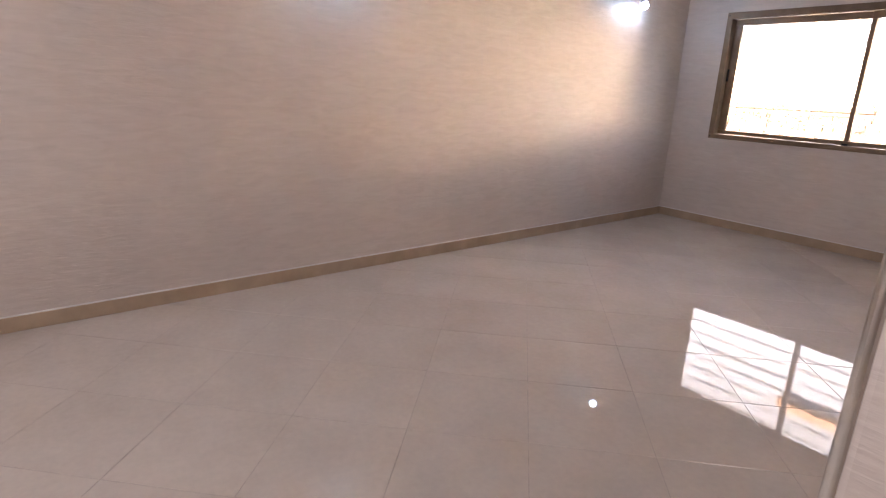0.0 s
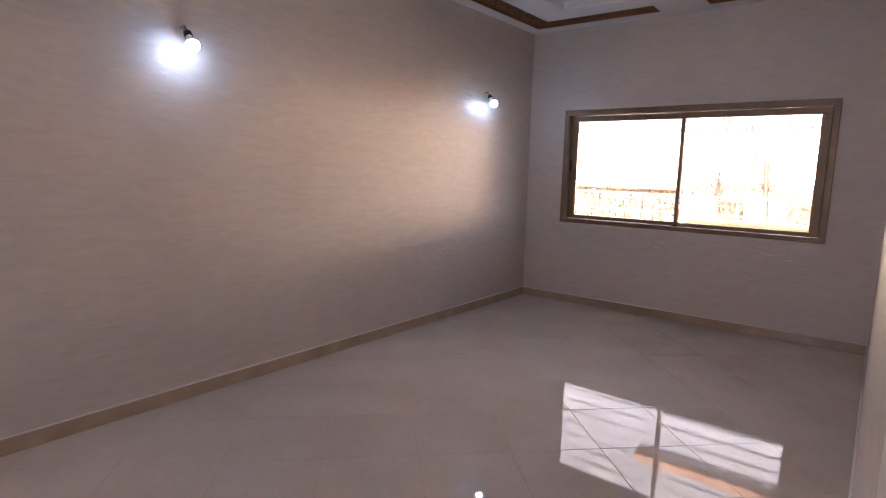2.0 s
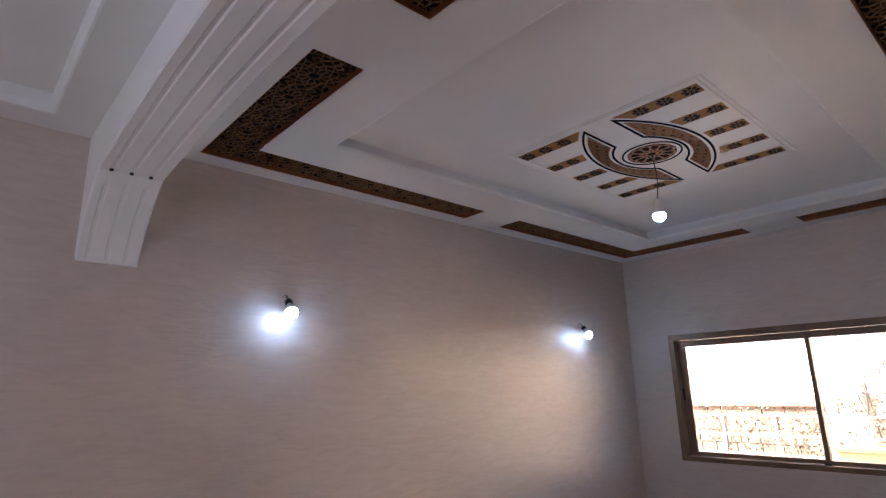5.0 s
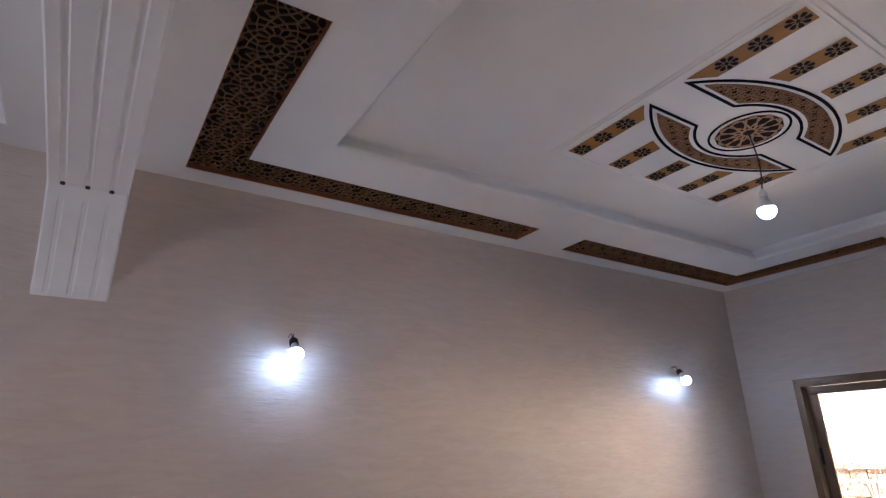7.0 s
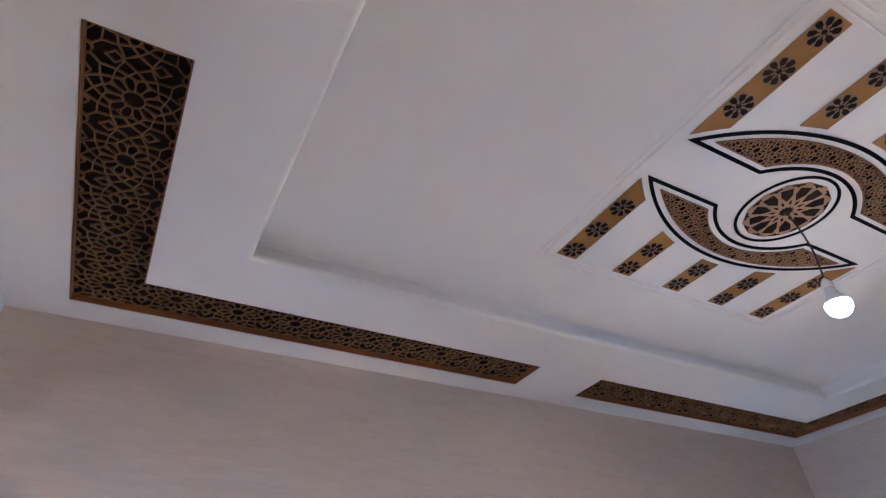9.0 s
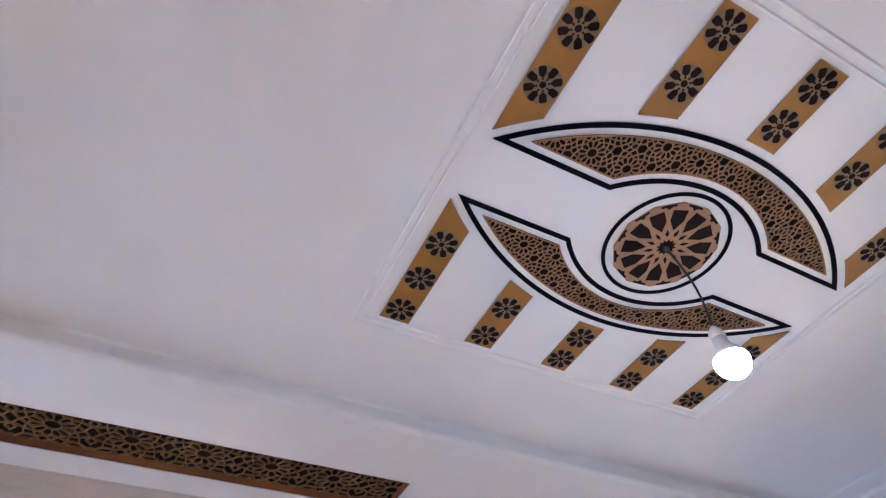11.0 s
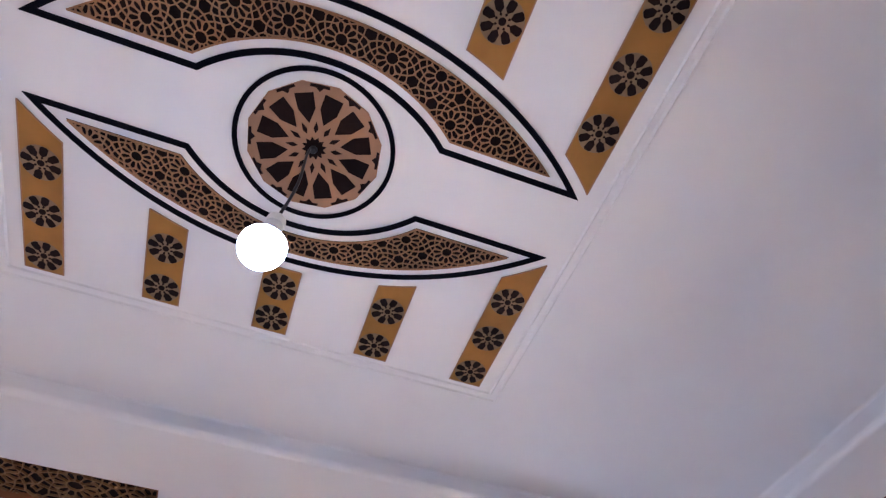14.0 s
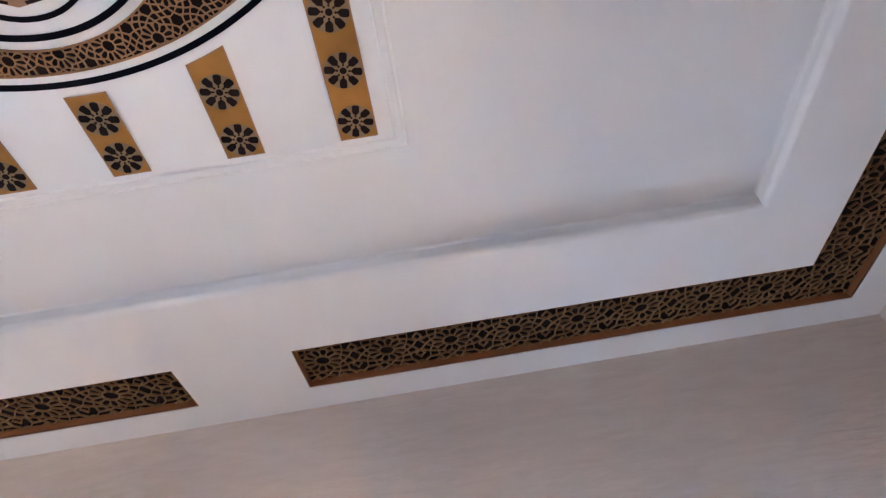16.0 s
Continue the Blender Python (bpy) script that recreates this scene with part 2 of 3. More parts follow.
def walls():
    def wall(name, label, *boxes, mat=None):
        m = Mesh()
        for a, b in boxes:
            m.box(a, b)
        return tagged(part(name, m, mat or M_WALL), label, "wall", "", "structure")

    wall("wall_west", "pearly beige wall with horizontal brushed streaks", ((-0.22, HALL_S - 0.2, -0.15), (0, 0.22, TOP)))
    wall("wall_north", "pearly beige wall with a wide window opening",
         ((0, 0, -0.15), (W + 0.22, 0.22, WZ0)), ((0, 0, WZ1), (W + 0.22, 0.22, TOP)),
         ((0, 0, WZ0), (WX0, 0.22, WZ1)), ((WX1, 0, WZ0), (W + 0.22, 0.22, WZ1)))
    wall("wall_east", "pearly beige wall ending at the hall opening", ((W, BEAM_N, -0.15), (W + 0.22, 0, TOP)))
    end = wall("wall_hall_north", "beige wall end with a rounded edge beside the hall opening", ((W + END, BEAM_S, -0.15), (HALL_E, BEAM_N, TOP)))
    rounded(end, 0.018, 4)
    wall("wall_hall_east", "plain beige hall wall", ((HALL_E, HALL_S - 0.2, -0.15), (HALL_E + 0.2, BEAM_N, TOP)))
    # The opening is unseen, cut here for the hall fill lamp.
    wall("wall_hall_south", "beige hall wall with an unseen opening added for the hall lamp",
         ((0, HALL_S - 0.2, -0.15), (HALL_E, HALL_S, 0.9)), ((0, HALL_S - 0.2, 2.3), (HALL_E, HALL_S, TOP)),
         ((0, HALL_S - 0.2, 0.9), (1.3, HALL_S, 2.3)), ((3.1, HALL_S - 0.2, 0.9), (HALL_E, HALL_S, 2.3)))
    # Unseen walls added so that only the hall lamp shines through the opening.
    wall("wall_light_stop", "unseen plain walls added to keep outside light off the hall opening",
         ((-0.2, HALL_S - 2.4, -0.15), (HALL_E + 0.2, HALL_S - 2.2, TOP)), ((-0.2, HALL_S - 2.2, -0.15), (0, HALL_S - 0.2, TOP)),
         ((HALL_E, HALL_S - 2.2, -0.15), (HALL_E + 0.2, HALL_S - 0.2, TOP)), ((0, HALL_S - 2.2, -0.15), (HALL_E, HALL_S - 0.2, 0.0)))
    # The slab also reaches over these added walls to shut out the sky.
    m = Mesh().box((-0.3, HALL_S - 2.5, TOP), (HALL_E + 0.3, 0.35, TOP + 0.25))
    tagged(part("roof_slab", m, M_WHITE), "concrete slab above the rooms", "slab", "", "structure")


def baseboards():
    for name, a, b, cap in (("baseboard_west", (0, HALL_S, 0), (0.012, 0, 0.078), "x"), ("baseboard_north", (0.012, -0.012, 0), (W - 0.012, 0, 0.078), "y"),
                            ("baseboard_east", (W - 0.012, BEAM_N, 0), (W, 0, 0.078), "x"),
                            ("baseboard_hall", (W + END, BEAM_S - 0.012, 0), (HALL_E, BEAM_S, 0.078), "y")):
        ob = tagged(thing(name, a, "beige ceramic baseboard with a white caulk line on top", "baseboard", "baseboards", "structure"))
        rounded(part("skirting_tile", Mesh().box(a, b), M_BASE, ob), 0.003)
        c0, c1 = (a[0], a[1], 0.078), (b[0], b[1], 0.083)
        part("caulk_line", Mesh().box(c0, (c1[0] - (0.003 if name == "baseboard_west" else 0), c1[1], c1[2])), M_CAULK, ob, "thin white caulk line")


def rect_loop(x0, x1, y0, y1, z):
    return [(x0, y0, z), (x1, y0, z), (x1, y1, z), (x0, y1, z)]


SLOT0, SLOT1 = 0.13, 0.345               # lattice strip, from the side walls
SY0, SY1 = 2.06, 1.845                   # lattice strip towards the window, from the centre line
SN0, SN1 = 2.115, 1.888                  # lattice strip towards the beam
GAPX, GAPY = 0.2, 0.187


def in_slot(x, y):
    u, v = abs(x - XC), abs(y - YC)
    s0, s1 = (SY0, SY1) if y > YC else (SN0, SN1)
    a = XC - SLOT0 > u > XC - SLOT1 and s0 > v > GAPY
    b = s0 > v > s1 and XC - SLOT0 > u > GAPX
    return a or b


def room_ceiling():
    """White gypsum ceiling: border with slots, coved tray, ridged frame."""
    m = Mesh()
    tx, ty = XC - 0.627, 1.61
    xs = sorted({-0.0, W, XC - tx, XC + tx, XC} | {XC + s * d for s in (-1, 1) for d in (XC - SLOT0, XC - SLOT1, GAPX)})
    ys = sorted({BEAM_N, 0.0, YC - ty, YC + ty, YC, YC + SY0, YC + SY1, YC + GAPY, YC - SN0, YC - SN1, YC - GAPY})

    def hole(x, y):
        return in_slot(x, y) or (abs(x - XC) < tx and abs(y - YC) < ty)

    for x0, x1 in zip(xs, xs[1:]):
        for y0, y1 in zip(ys, ys[1:]):
            if not hole((x0 + x1) / 2, (y0 + y1) / 2):
                m.add(rect_loop(x0, x1, y0, y1, H), [(3, 2, 1, 0)])
            elif in_slot((x0 + x1) / 2, (y0 + y1) / 2):
                m.add(rect_loop(x0, x1, y0, y1, H + 0.05), [(3, 2, 1, 0)])
    # rounded nose of the border, then a step up to the tray, undercut to darken it
    cove = [(0.0, H), (0.005, H + 0.001), (0.010, H + 0.004), (0.0135, H + 0.009), (0.0145, H + 0.015), (0.013, H + 0.021), (0.008, H + 0.03), (0.001, H + 0.042), (-0.007, H + 0.056), (-0.014, H + 0.07), (-0.018, H + 0.08), (-0.018, H + 0.086), (-0.012, TRAY)]
    for i, (inset, z) in enumerate(cove):
        loop = rect_loop(XC - tx + inset, XC + tx - inset, YC - ty + inset, YC + ty - inset, z)
        k = len(m.v)
        m.v += loop
        if i:
            m.f += [(k - 4 + j, k - 4 + (j + 1) % 4, k + (j + 1) % 4, k + j) for j in range(4)]
    m.f.append((k + 3, k + 2, k + 1, k))
    # two thin ridges round the centre
    for hx, hy, w in ((0.552, 0.628, 0.009), (0.577, 0.65, 0.011)):
        o = [(1.541 + sx * (hx + w / 2), YC + sy * (hy + w / 2)) for sx, sy in ((-1, -1), (1, -1), (1, 1), (-1, 1))]
        n = [(1.541 + sx * (hx - w / 2), YC + sy * (hy - w / 2)) for sx, sy in ((-1, -1), (1, -1), (1, 1), (-1, 1))]
        c = [(1.541 + sx * hx, YC + sy * hy) for sx, sy in ((-1, -1), (1, -1), (1, 1), (-1, 1))]
        k = len(m.v)
        m.v += [(x, y, TRAY) for x, y in o] + [(x, y, TRAY - 0.004) for x, y in c] + [(x, y, TRAY) for x, y in n]
        for r in (0, 4):
            m.f += [(k + r + j, k + r + (j + 1) % 4, k + r + 4 + (j + 1) % 4, k + r + 4 + j) for j in range(4)]
    ob = part("ceiling", m, M_WHITE)
    return tagged(ob, "white gypsum false ceiling with a raised tray and ridged frame", "ceiling", "", "structure")


def hall_ceiling():
    m = Mesh()
    x0, x1, y0, y1 = 0.17, 4.5, HALL_S + 0.25, -4.97
    xs, ys = [0, x0, x1, HALL_E], [HALL_S, y0, y1, BEAM_S]
    for i in range(3):
        for j in range(3):
            if not (i == 1 and j == 1):
                m.add(rect_loop(xs[i], xs[i + 1], ys[j], ys[j + 1], HALL_H), [(3, 2, 1, 0)])
    for i, (inset, z) in enumerate(((0, HALL_H), (0.008, HALL_H + 0.004), (0.016, HALL_H + 0.03), (0.02, HALL_H + 0.09))):
        k = len(m.v)
        m.v += rect_loop(x0 + inset, x1 - inset, y0 + inset, y1 - inset, z)
        if i:
            m.f += [(k - 4 + j, k - 4 + (j + 1) % 4, k + (j + 1) % 4, k + j) for j in range(4)]
    m.f.append((k + 3, k + 2, k + 1, k))
    return tagged(part("ceiling_hall", m, M_WHITE), "white gypsum hall ceiling with a recessed tray", "ceiling", "", "structure")


def beam():
    """Gypsum beam with corbelled ends and three grooves on its underside."""
    ob = thing("beam", (XC, (BEAM_S + BEAM_N) / 2, 2.13), "white gypsum arched beam with corbelled ends and three grooves", "beam", "", "structure")
    half = []
    n = 14
    for i in range(n + 1):
        s = i / n
        half.append((0.004 + 0.296 * s ** 1.7, 2.13 + 0.36 * s, 0.07 < s < 0.86))
    for i in range(1, 13):
        s = i / 12
        half.append((0.30 + (XC - 0.30) * s, 2.49 + 0.058 * math.sin(s * math.pi / 2), s > 0.02))
    prof = half + [(2 * XC - x, z, g) for x, z, g in half[-2::-1]]
    gw, gd = 0.012, 0.0045
    edges = [BEAM_S, BEAM_S + 0.008]
    for c in (-4.749, -4.669, -4.589):
        for dy, d in ((-gw, 0), (-gw + 0.006, 1), (gw - 0.006, 1), (gw, 0)):
            edges.append(c + dy)
    edges += [BEAM_N - 0.008, BEAM_N]
    depth = [0.008, 0] + [0, 1, 1, 0] * 3 + [0, 0.008]
    m = Mesh()
    k = len(edges)
    for i, (x, z, g) in enumerate(prof):
        a, b = prof[max(i - 1, 0)], prof[min(i + 1, len(prof) - 1)]
        t = Vector((b[0] - a[0], 0, b[1] - a[1])).normalized()
        nrm = Vector((-t.z, 0, t.x))
        for y, d in zip(edges, depth):
            off = (gd if g else 0) if d == 1 else d
            p = Vector((x, y, z)) + nrm * off
            m.v.append(tuple(p))
    for i in range(len(prof) - 1):
        for j in range(k - 1):
            m.f.append((i * k + j, i * k + j + 1, (i + 1) * k + j + 1, (i + 1) * k + j))
    for j, y in ((0, BEAM_S), (k - 1, BEAM_N)):
        base = len(m.v)
        m.v += [(x, y, TOP) for x, z, g in prof]
        for i in range(len(prof) - 1):
            q = (i * k + j, (i + 1) * k + j, base + i + 1, base + i)
            m.f.append(q if j == 0 else q[::-1])
    # closed undersides of the two corbels
    for i in (0, len(prof) - 1):
        x = 0.0 if i == 0 else W
        base = len(m.v)
        m.v += [(x, y, prof[i][1]) for y in edges]
        for j in range(k - 1):
            q = (i * k + j, i * k + j + 1, base + j + 1, base + j)
            m.f.append(q[::-1] if i == 0 else q)
    part("beam_body", m, M_WHITE, ob)
    for sx in (-1, 1):
        for c in (-4.749, -4.669, -4.589):
            x = XC + sx * (XC - 0.312)
            part("groove_end_hole", Mesh().lathe([(0.0085, 2.484), (0.0085, 2.5)], 12, Matrix.Translation((x, c, 0))), M_SEAL, ob, "small dark round hole")
    return ob


# ---- ceiling ornament ----


def rosette(n=12):
    """Strap lines of one rosette in a cell of half size 1: hub, petals, ring of kites."""
    seg = []

    def p(r, k):
        a = math.pi * 2 * k / n
        return (r * math.cos(a), r * math.sin(a))

    for k in range(n):
        seg.append((p(0.23, k), p(0.23, k + 1)))
        seg.append((p(0.23, k), p(0.42, k)))
        cap = [p(0.42, k), p(0.55, k + 0.15), p(0.62, k + 0.5), p(0.55, k + 0.85), p(0.42, k + 1)]
        seg += list(zip(cap, cap[1:]))
        seg.append((p(0.55, k - 0.15), p(0.55, k + 0.15)))
        seg.append((p(0.62, k + 0.5), p(0.78, k)))
        seg.append((p(0.62, k + 0.5), p(0.78, k + 1)))
        seg.append((p(0.78, k), p(0.98, k + 0.5)))
        seg.append((p(0.78, k + 1), p(0.98, k + 0.5)))
    return seg


def corner_star():
    """Eight-sided links where four rosettes meet, and points along the sides."""
    seg = []

    def link(cx, cy, rx, ry, n=8):
        q = [(cx + rx * math.cos(2 * math.pi * k / n), cy + ry * math.sin(2 * math.pi * k / n)) for k in range(n)]
        return list(zip(q, q[1:] + q[:1]))

    for a in (-1, 1):
        for b in (-1, 1):
            seg += link(a, b, 0.16, 0.16)
            seg.append(((a * 0.69, b * 0.69), (a * 0.885, b * 0.885)))
            seg += [((a, b * 0.25), (a * 0.84, b * 0.42)), ((a, b * 0.62), (a * 0.84, b * 0.42)), ((a * 0.25, b), (a * 0.42, b * 0.84)), ((a * 0.62, b), (a * 0.42, b * 0.84))]
    return seg


ROSE, STAR = rosette(), corner_star()


def clip(a, b, inside):
    ia, ib = inside(*a), inside(*b)
    if ia and ib:
        return a, b
    if not ia and not ib:
        return None
    lo, hi = (a, b) if ia else (b, a)
    i, o = lo, hi
    for _ in range(9):
        mid = ((i[0] + o[0]) / 2, (i[1] + o[1]) / 2)
        if inside(*mid):
            i = mid
        else:
            o = mid
    return (lo, i)


def corner_panel(sx, sy):
    """L-shaped carved strip sunk into the ceiling border."""
    def g(u, v):
        return (XC + sx * u, YC + sy * v)

    x_out, x_in = XC - SLOT0, XC - SLOT1
    e = 0.001
    s0, s1 = (SY0, SY1) if sy > 0 else (SN0, SN1)
    x_o, x_i, y_o, y_i = x_out - e, x_in + e, s0 - e, s1 + e
    outline = [g(x_o, GAPY + e), g(x_o, y_o), g(GAPX + e, y_o), g(GAPX + e, y_i), g(x_i, y_i), g(x_i, GAPY + e)]
    ob = thing("lattice_panel", (*g(x_out - 0.1, s0 - 0.1), H + 0.02),
               "L-shaped carved brown wood lattice strip sunk into the ceiling", "ceiling panel", "carved strips round the ceiling")
    part("backing", Mesh().prism(outline, H + 0.028, H + 0.034), M_DARK, ob, "near-black backing board")
    th = 0.004
    rects = [((x_o - th, GAPY + e), (x_o, y_o)), ((x_i, GAPY + e), (x_i + th, y_i + th)), ((GAPX + e, y_o - th), (x_o - th, y_o)),
             ((GAPX + e, y_i), (x_i, y_i + th)), ((x_i + th, GAPY + e), (x_o - th, GAPY + e + th)), ((GAPX + e, y_i + th), (GAPX + e + th, y_o - th))]
    for (u0, v0), (u1, v1) in rects:
        part("lining", Mesh().prism([g(u0, v0), g(u1, v0), g(u1, v1), g(u0, v1)], H + 0.002, H + 0.028), M_LINING, ob, "orange-brown wooden edge of the recess")
    net = Mesh()
    half = (s0 - s1) / 2
    cu, cv = (x_out + x_in) / 2, (s0 + s1) / 2

    def inside(x, y):
        u, v = sx * (x - XC), sy * (y - YC)
        return (x_i < u < x_o and GAPY < v < y_o) or (y_i < v < y_o and GAPX < u < x_o)

    cells = [(cu, cv)]
    step_v = 2 * half * 0.985
    k = 1
    while cv - k * step_v > GAPY - half:
        cells.append((cu, cv - k * step_v))
        k += 1
    k = 1
    while cu - k * step_v > GAPX - half:
        cells.append((cu - k * step_v, cv))
        k += 1
    for u, v in cells:
        for a, b in ROSE + STAR:
            s = clip(g(u + a[0] * half, v + a[1] * half), g(u + b[0] * half, v + b[1] * half), inside)
            if s:
                net.ribbon(*s, 0.0031, H + 0.021, H + 0.028)
    for (u0, v0), (u1, v1) in (((x_i, GAPY), (x_i, y_i)), ((x_o, GAPY), (x_o, y_o)), ((GAPX, y_i), (x_i, y_i)), ((GAPX, y_o), (x_o, y_o))):
        net.ribbon(g(u0, v0), g(u1, v1), 0.007, H + 0.0215, H + 0.028)
    part("lattice", net, M_LATTICE, ob, "carved ochre-brown rosette lattice")
    return ob


EX = 1.541                               # centre of the painted ornament
EYE_X = 0.081


def arc(half, mid):
    """Centre and radius of an arc over a chord at EYE_X."""
    s = mid - EYE_X
    r = (half * half + s * s) / (2 * s)
    return mid - r, r


def crescent(sx):
    """Outer and inner arc of one crescent."""
    return (*arc(0.575, 0.305), *arc(0.25, 0.18 if sx > 0 else 0.193))


def eye_outline(m, sx, n=44):
    OUT_C, OUT_R, IN_C, IN_R = crescent(sx)
    v1 = math.sqrt((OUT_R - m) ** 2 - (EYE_X + m - OUT_C) ** 2)
    v2 = math.sqrt((IN_R + m) ** 2 - (EYE_X + m - IN_C) ** 2)
    a1 = math.asin(v1 / (OUT_R - m))
    a2 = math.asin(v2 / (IN_R + m))
    pts = [(OUT_C + (OUT_R - m) * math.cos(a), (OUT_R - m) * math.sin(a)) for a in (-a1 + 2 * a1 * i / n for i in range(n + 1))]
    pts += [(IN_C + (IN_R + m) * math.cos(a), (IN_R + m) * math.sin(a)) for a in (a2 - 2 * a2 * i / n for i in range(n + 1))]
    return pts


def eye_panel(sx):
    OUT_C, OUT_R, IN_C, IN_R = crescent(sx)

    def g(p):
        return (EX + sx * p[0], YC + p[1])

    ob = thing("crescent_panel", (EX + sx * 0.25, YC, TRAY - 0.004), "crescent-shaped brown rosette lattice with a black painted outline", "ceiling panel", "crescents round the medallion")
    o, i = [g(p) for p in eye_outline(0.0, sx)], [g(p) for p in eye_outline(0.0125, sx)]
    m = Mesh()
    n = len(o)
    m.v = [(x, y, TRAY - 0.0035) for x, y in o + i] + [(x, y, TRAY + 0.001) for x, y in o + i]
    for k in range(n):
        q = (k + 1) % n
        m.f += [(k, q, n + q, n + k), (k, 2 * n + k, 2 * n + q, q), (n + q, 3 * n + q, 3 * n + k, n + k)]
    part("outline", m, M_BLACK, ob, "black painted outline")
    inner = eye_outline(0.030, sx)
    part("backing", Mesh().prism([g(p) for p in inner], TRAY - 0.002, TRAY + 0.002), M_DARK, ob, "dark brown ground")

    def inside(x, y):
        u, v, mm = sx * (x - EX), y - YC, 0.031
        return u > EYE_X + mm and math.hypot(u - OUT_C, v) < OUT_R - mm and math.hypot(u - IN_C, v) > IN_R + mm

    net = Mesh()
    per = 0.1
    for a in range(-8, 9):
        for b in range(-1, 6):
            cx, cy = EX + sx * (0.06 + b * per * 0.866), YC + (a + 0.5 * (b % 2)) * per
            for s0, s1 in ROSE:
                r = per / 2 * 1.1
                s = clip((cx + s0[0] * r, cy + s0[1] * r), (cx + s1[0] * r, cy + s1[1] * r), inside)
                if s:
                    net.ribbon(*s, 0.0023, TRAY - 0.006, TRAY - 0.002)
    rim = [g(p) for p in eye_outline(0.0315, sx)]
    for k in range(len(rim)):
        net.ribbon(rim[k], rim[(k + 1) % len(rim)], 0.0035, TRAY - 0.006, TRAY - 0.002)
    part("lattice", net, M_CRESCENT, ob, "carved orange-brown rosette lattice")
    return ob


def ring(m, EX, r0, r1, z0, z1, n=64):
    for r, z in ((r0, z1), (r0, z0), (r1, z0), (r1, z1)):
        m.v += [(EX + r * math.cos(2 * math.pi * k / n), YC + r * math.sin(2 * math.pi * k / n), z) for k in range(n)]
    for row in range(3):
        m.f += [(row * n + k, row * n + (k + 1) % n, (row + 1) * n + (k + 1) % n, (row + 1) * n + k) for k in range(n)]
    return m


def medallion():
    EX = 1.542
    ob = thing("medallion", (EX, YC, TRAY - 0.004), "round twelve-pointed strapwork medallion inside a thin black ring", "ceiling medallion")
    part("ring", ring(Mesh(), EX, 0.16, 0.17, TRAY - 0.0035, TRAY + 0.001), M_BLACK, ob, "thin black painted ring")
    R = 0.142
    gon = [(EX + R * math.cos(math.pi * k / 6 + 0.13), YC + R * math.sin(math.pi * k / 6 + 0.13)) for k in range(12)]
    part("disc", Mesh().prism(gon, TRAY - 0.003, TRAY + 0.002), M_TAUPE, ob, "taupe strapwork disc")

    def piece(name, k, shape, label):
        a = math.pi * k / 6 + 0.13
        c, w = math.cos(a), math.sin(a)
        pts = [(EX + R * (u * c - v * w), YC + R * (u * w + v * c)) for u, v in shape]
        part(name, Mesh().prism(pts, TRAY - 0.0042, TRAY - 0.003), M_DARK, ob, label)

    for k in range(12):
        piece("petal", k, [(0.39, 0), (0.6, -0.125), (0.83, -0.135), (0.83, 0.135), (0.6, 0.125)], "dark five-sided petal")
        piece("kite", k + 0.5, [(0.24, 0), (0.31, -0.035), (0.42, 0), (0.31, 0.035)], "small dark kite")
        piece("notch", k + 0.5, [(0.86, 0), (0.915, -0.055), (0.915, -0.14), (0.955, -0.135), (0.962, 0), (0.955, 0.135), (0.915, 0.14), (0.915, 0.055)], "dark notch at the rim")
    star = Mesh()
    pts = []
    for k in range(24):
        r = 0.026 if k % 2 == 0 else 0.018
        pts.append((EX + r * math.cos(math.pi * k / 12 + 0.13), YC + r * math.sin(math.pi * k / 12 + 0.13)))
    star.prism(pts, TRAY - 0.0042, TRAY - 0.003)
    part("centre_star", star, M_DARK, ob, "dark star at the centre")
    return ob


def flower(m, cx, cy, r, z0, z1, turn=0.0):
    for k in range(8):
        a = 2 * math.pi * k / 8 + turn

        def q(u, w):
            return (cx + r * (u * math.cos(a) - w * math.sin(a)), cy + r * (u * math.sin(a) + w * math.cos(a)))

        m.prism([q(0.38, 0), q(0.57, -0.19), q(0.92, -0.205), q(1.0, -0.11), q(1.0, 0.11), q(0.92, 0.205), q(0.57, 0.19)], z0, z1)
        m.prism([q(0.25, 0), q(0.33, -0.07), q(0.41, 0), q(0.33, 0.07)], z0, z1)
    m.prism([(cx + 0.19 * r * math.cos(2 * math.pi * k / 8), cy + 0.19 * r * math.sin(2 * math.pi * k / 8)) for k in range(8)], z0, z1)


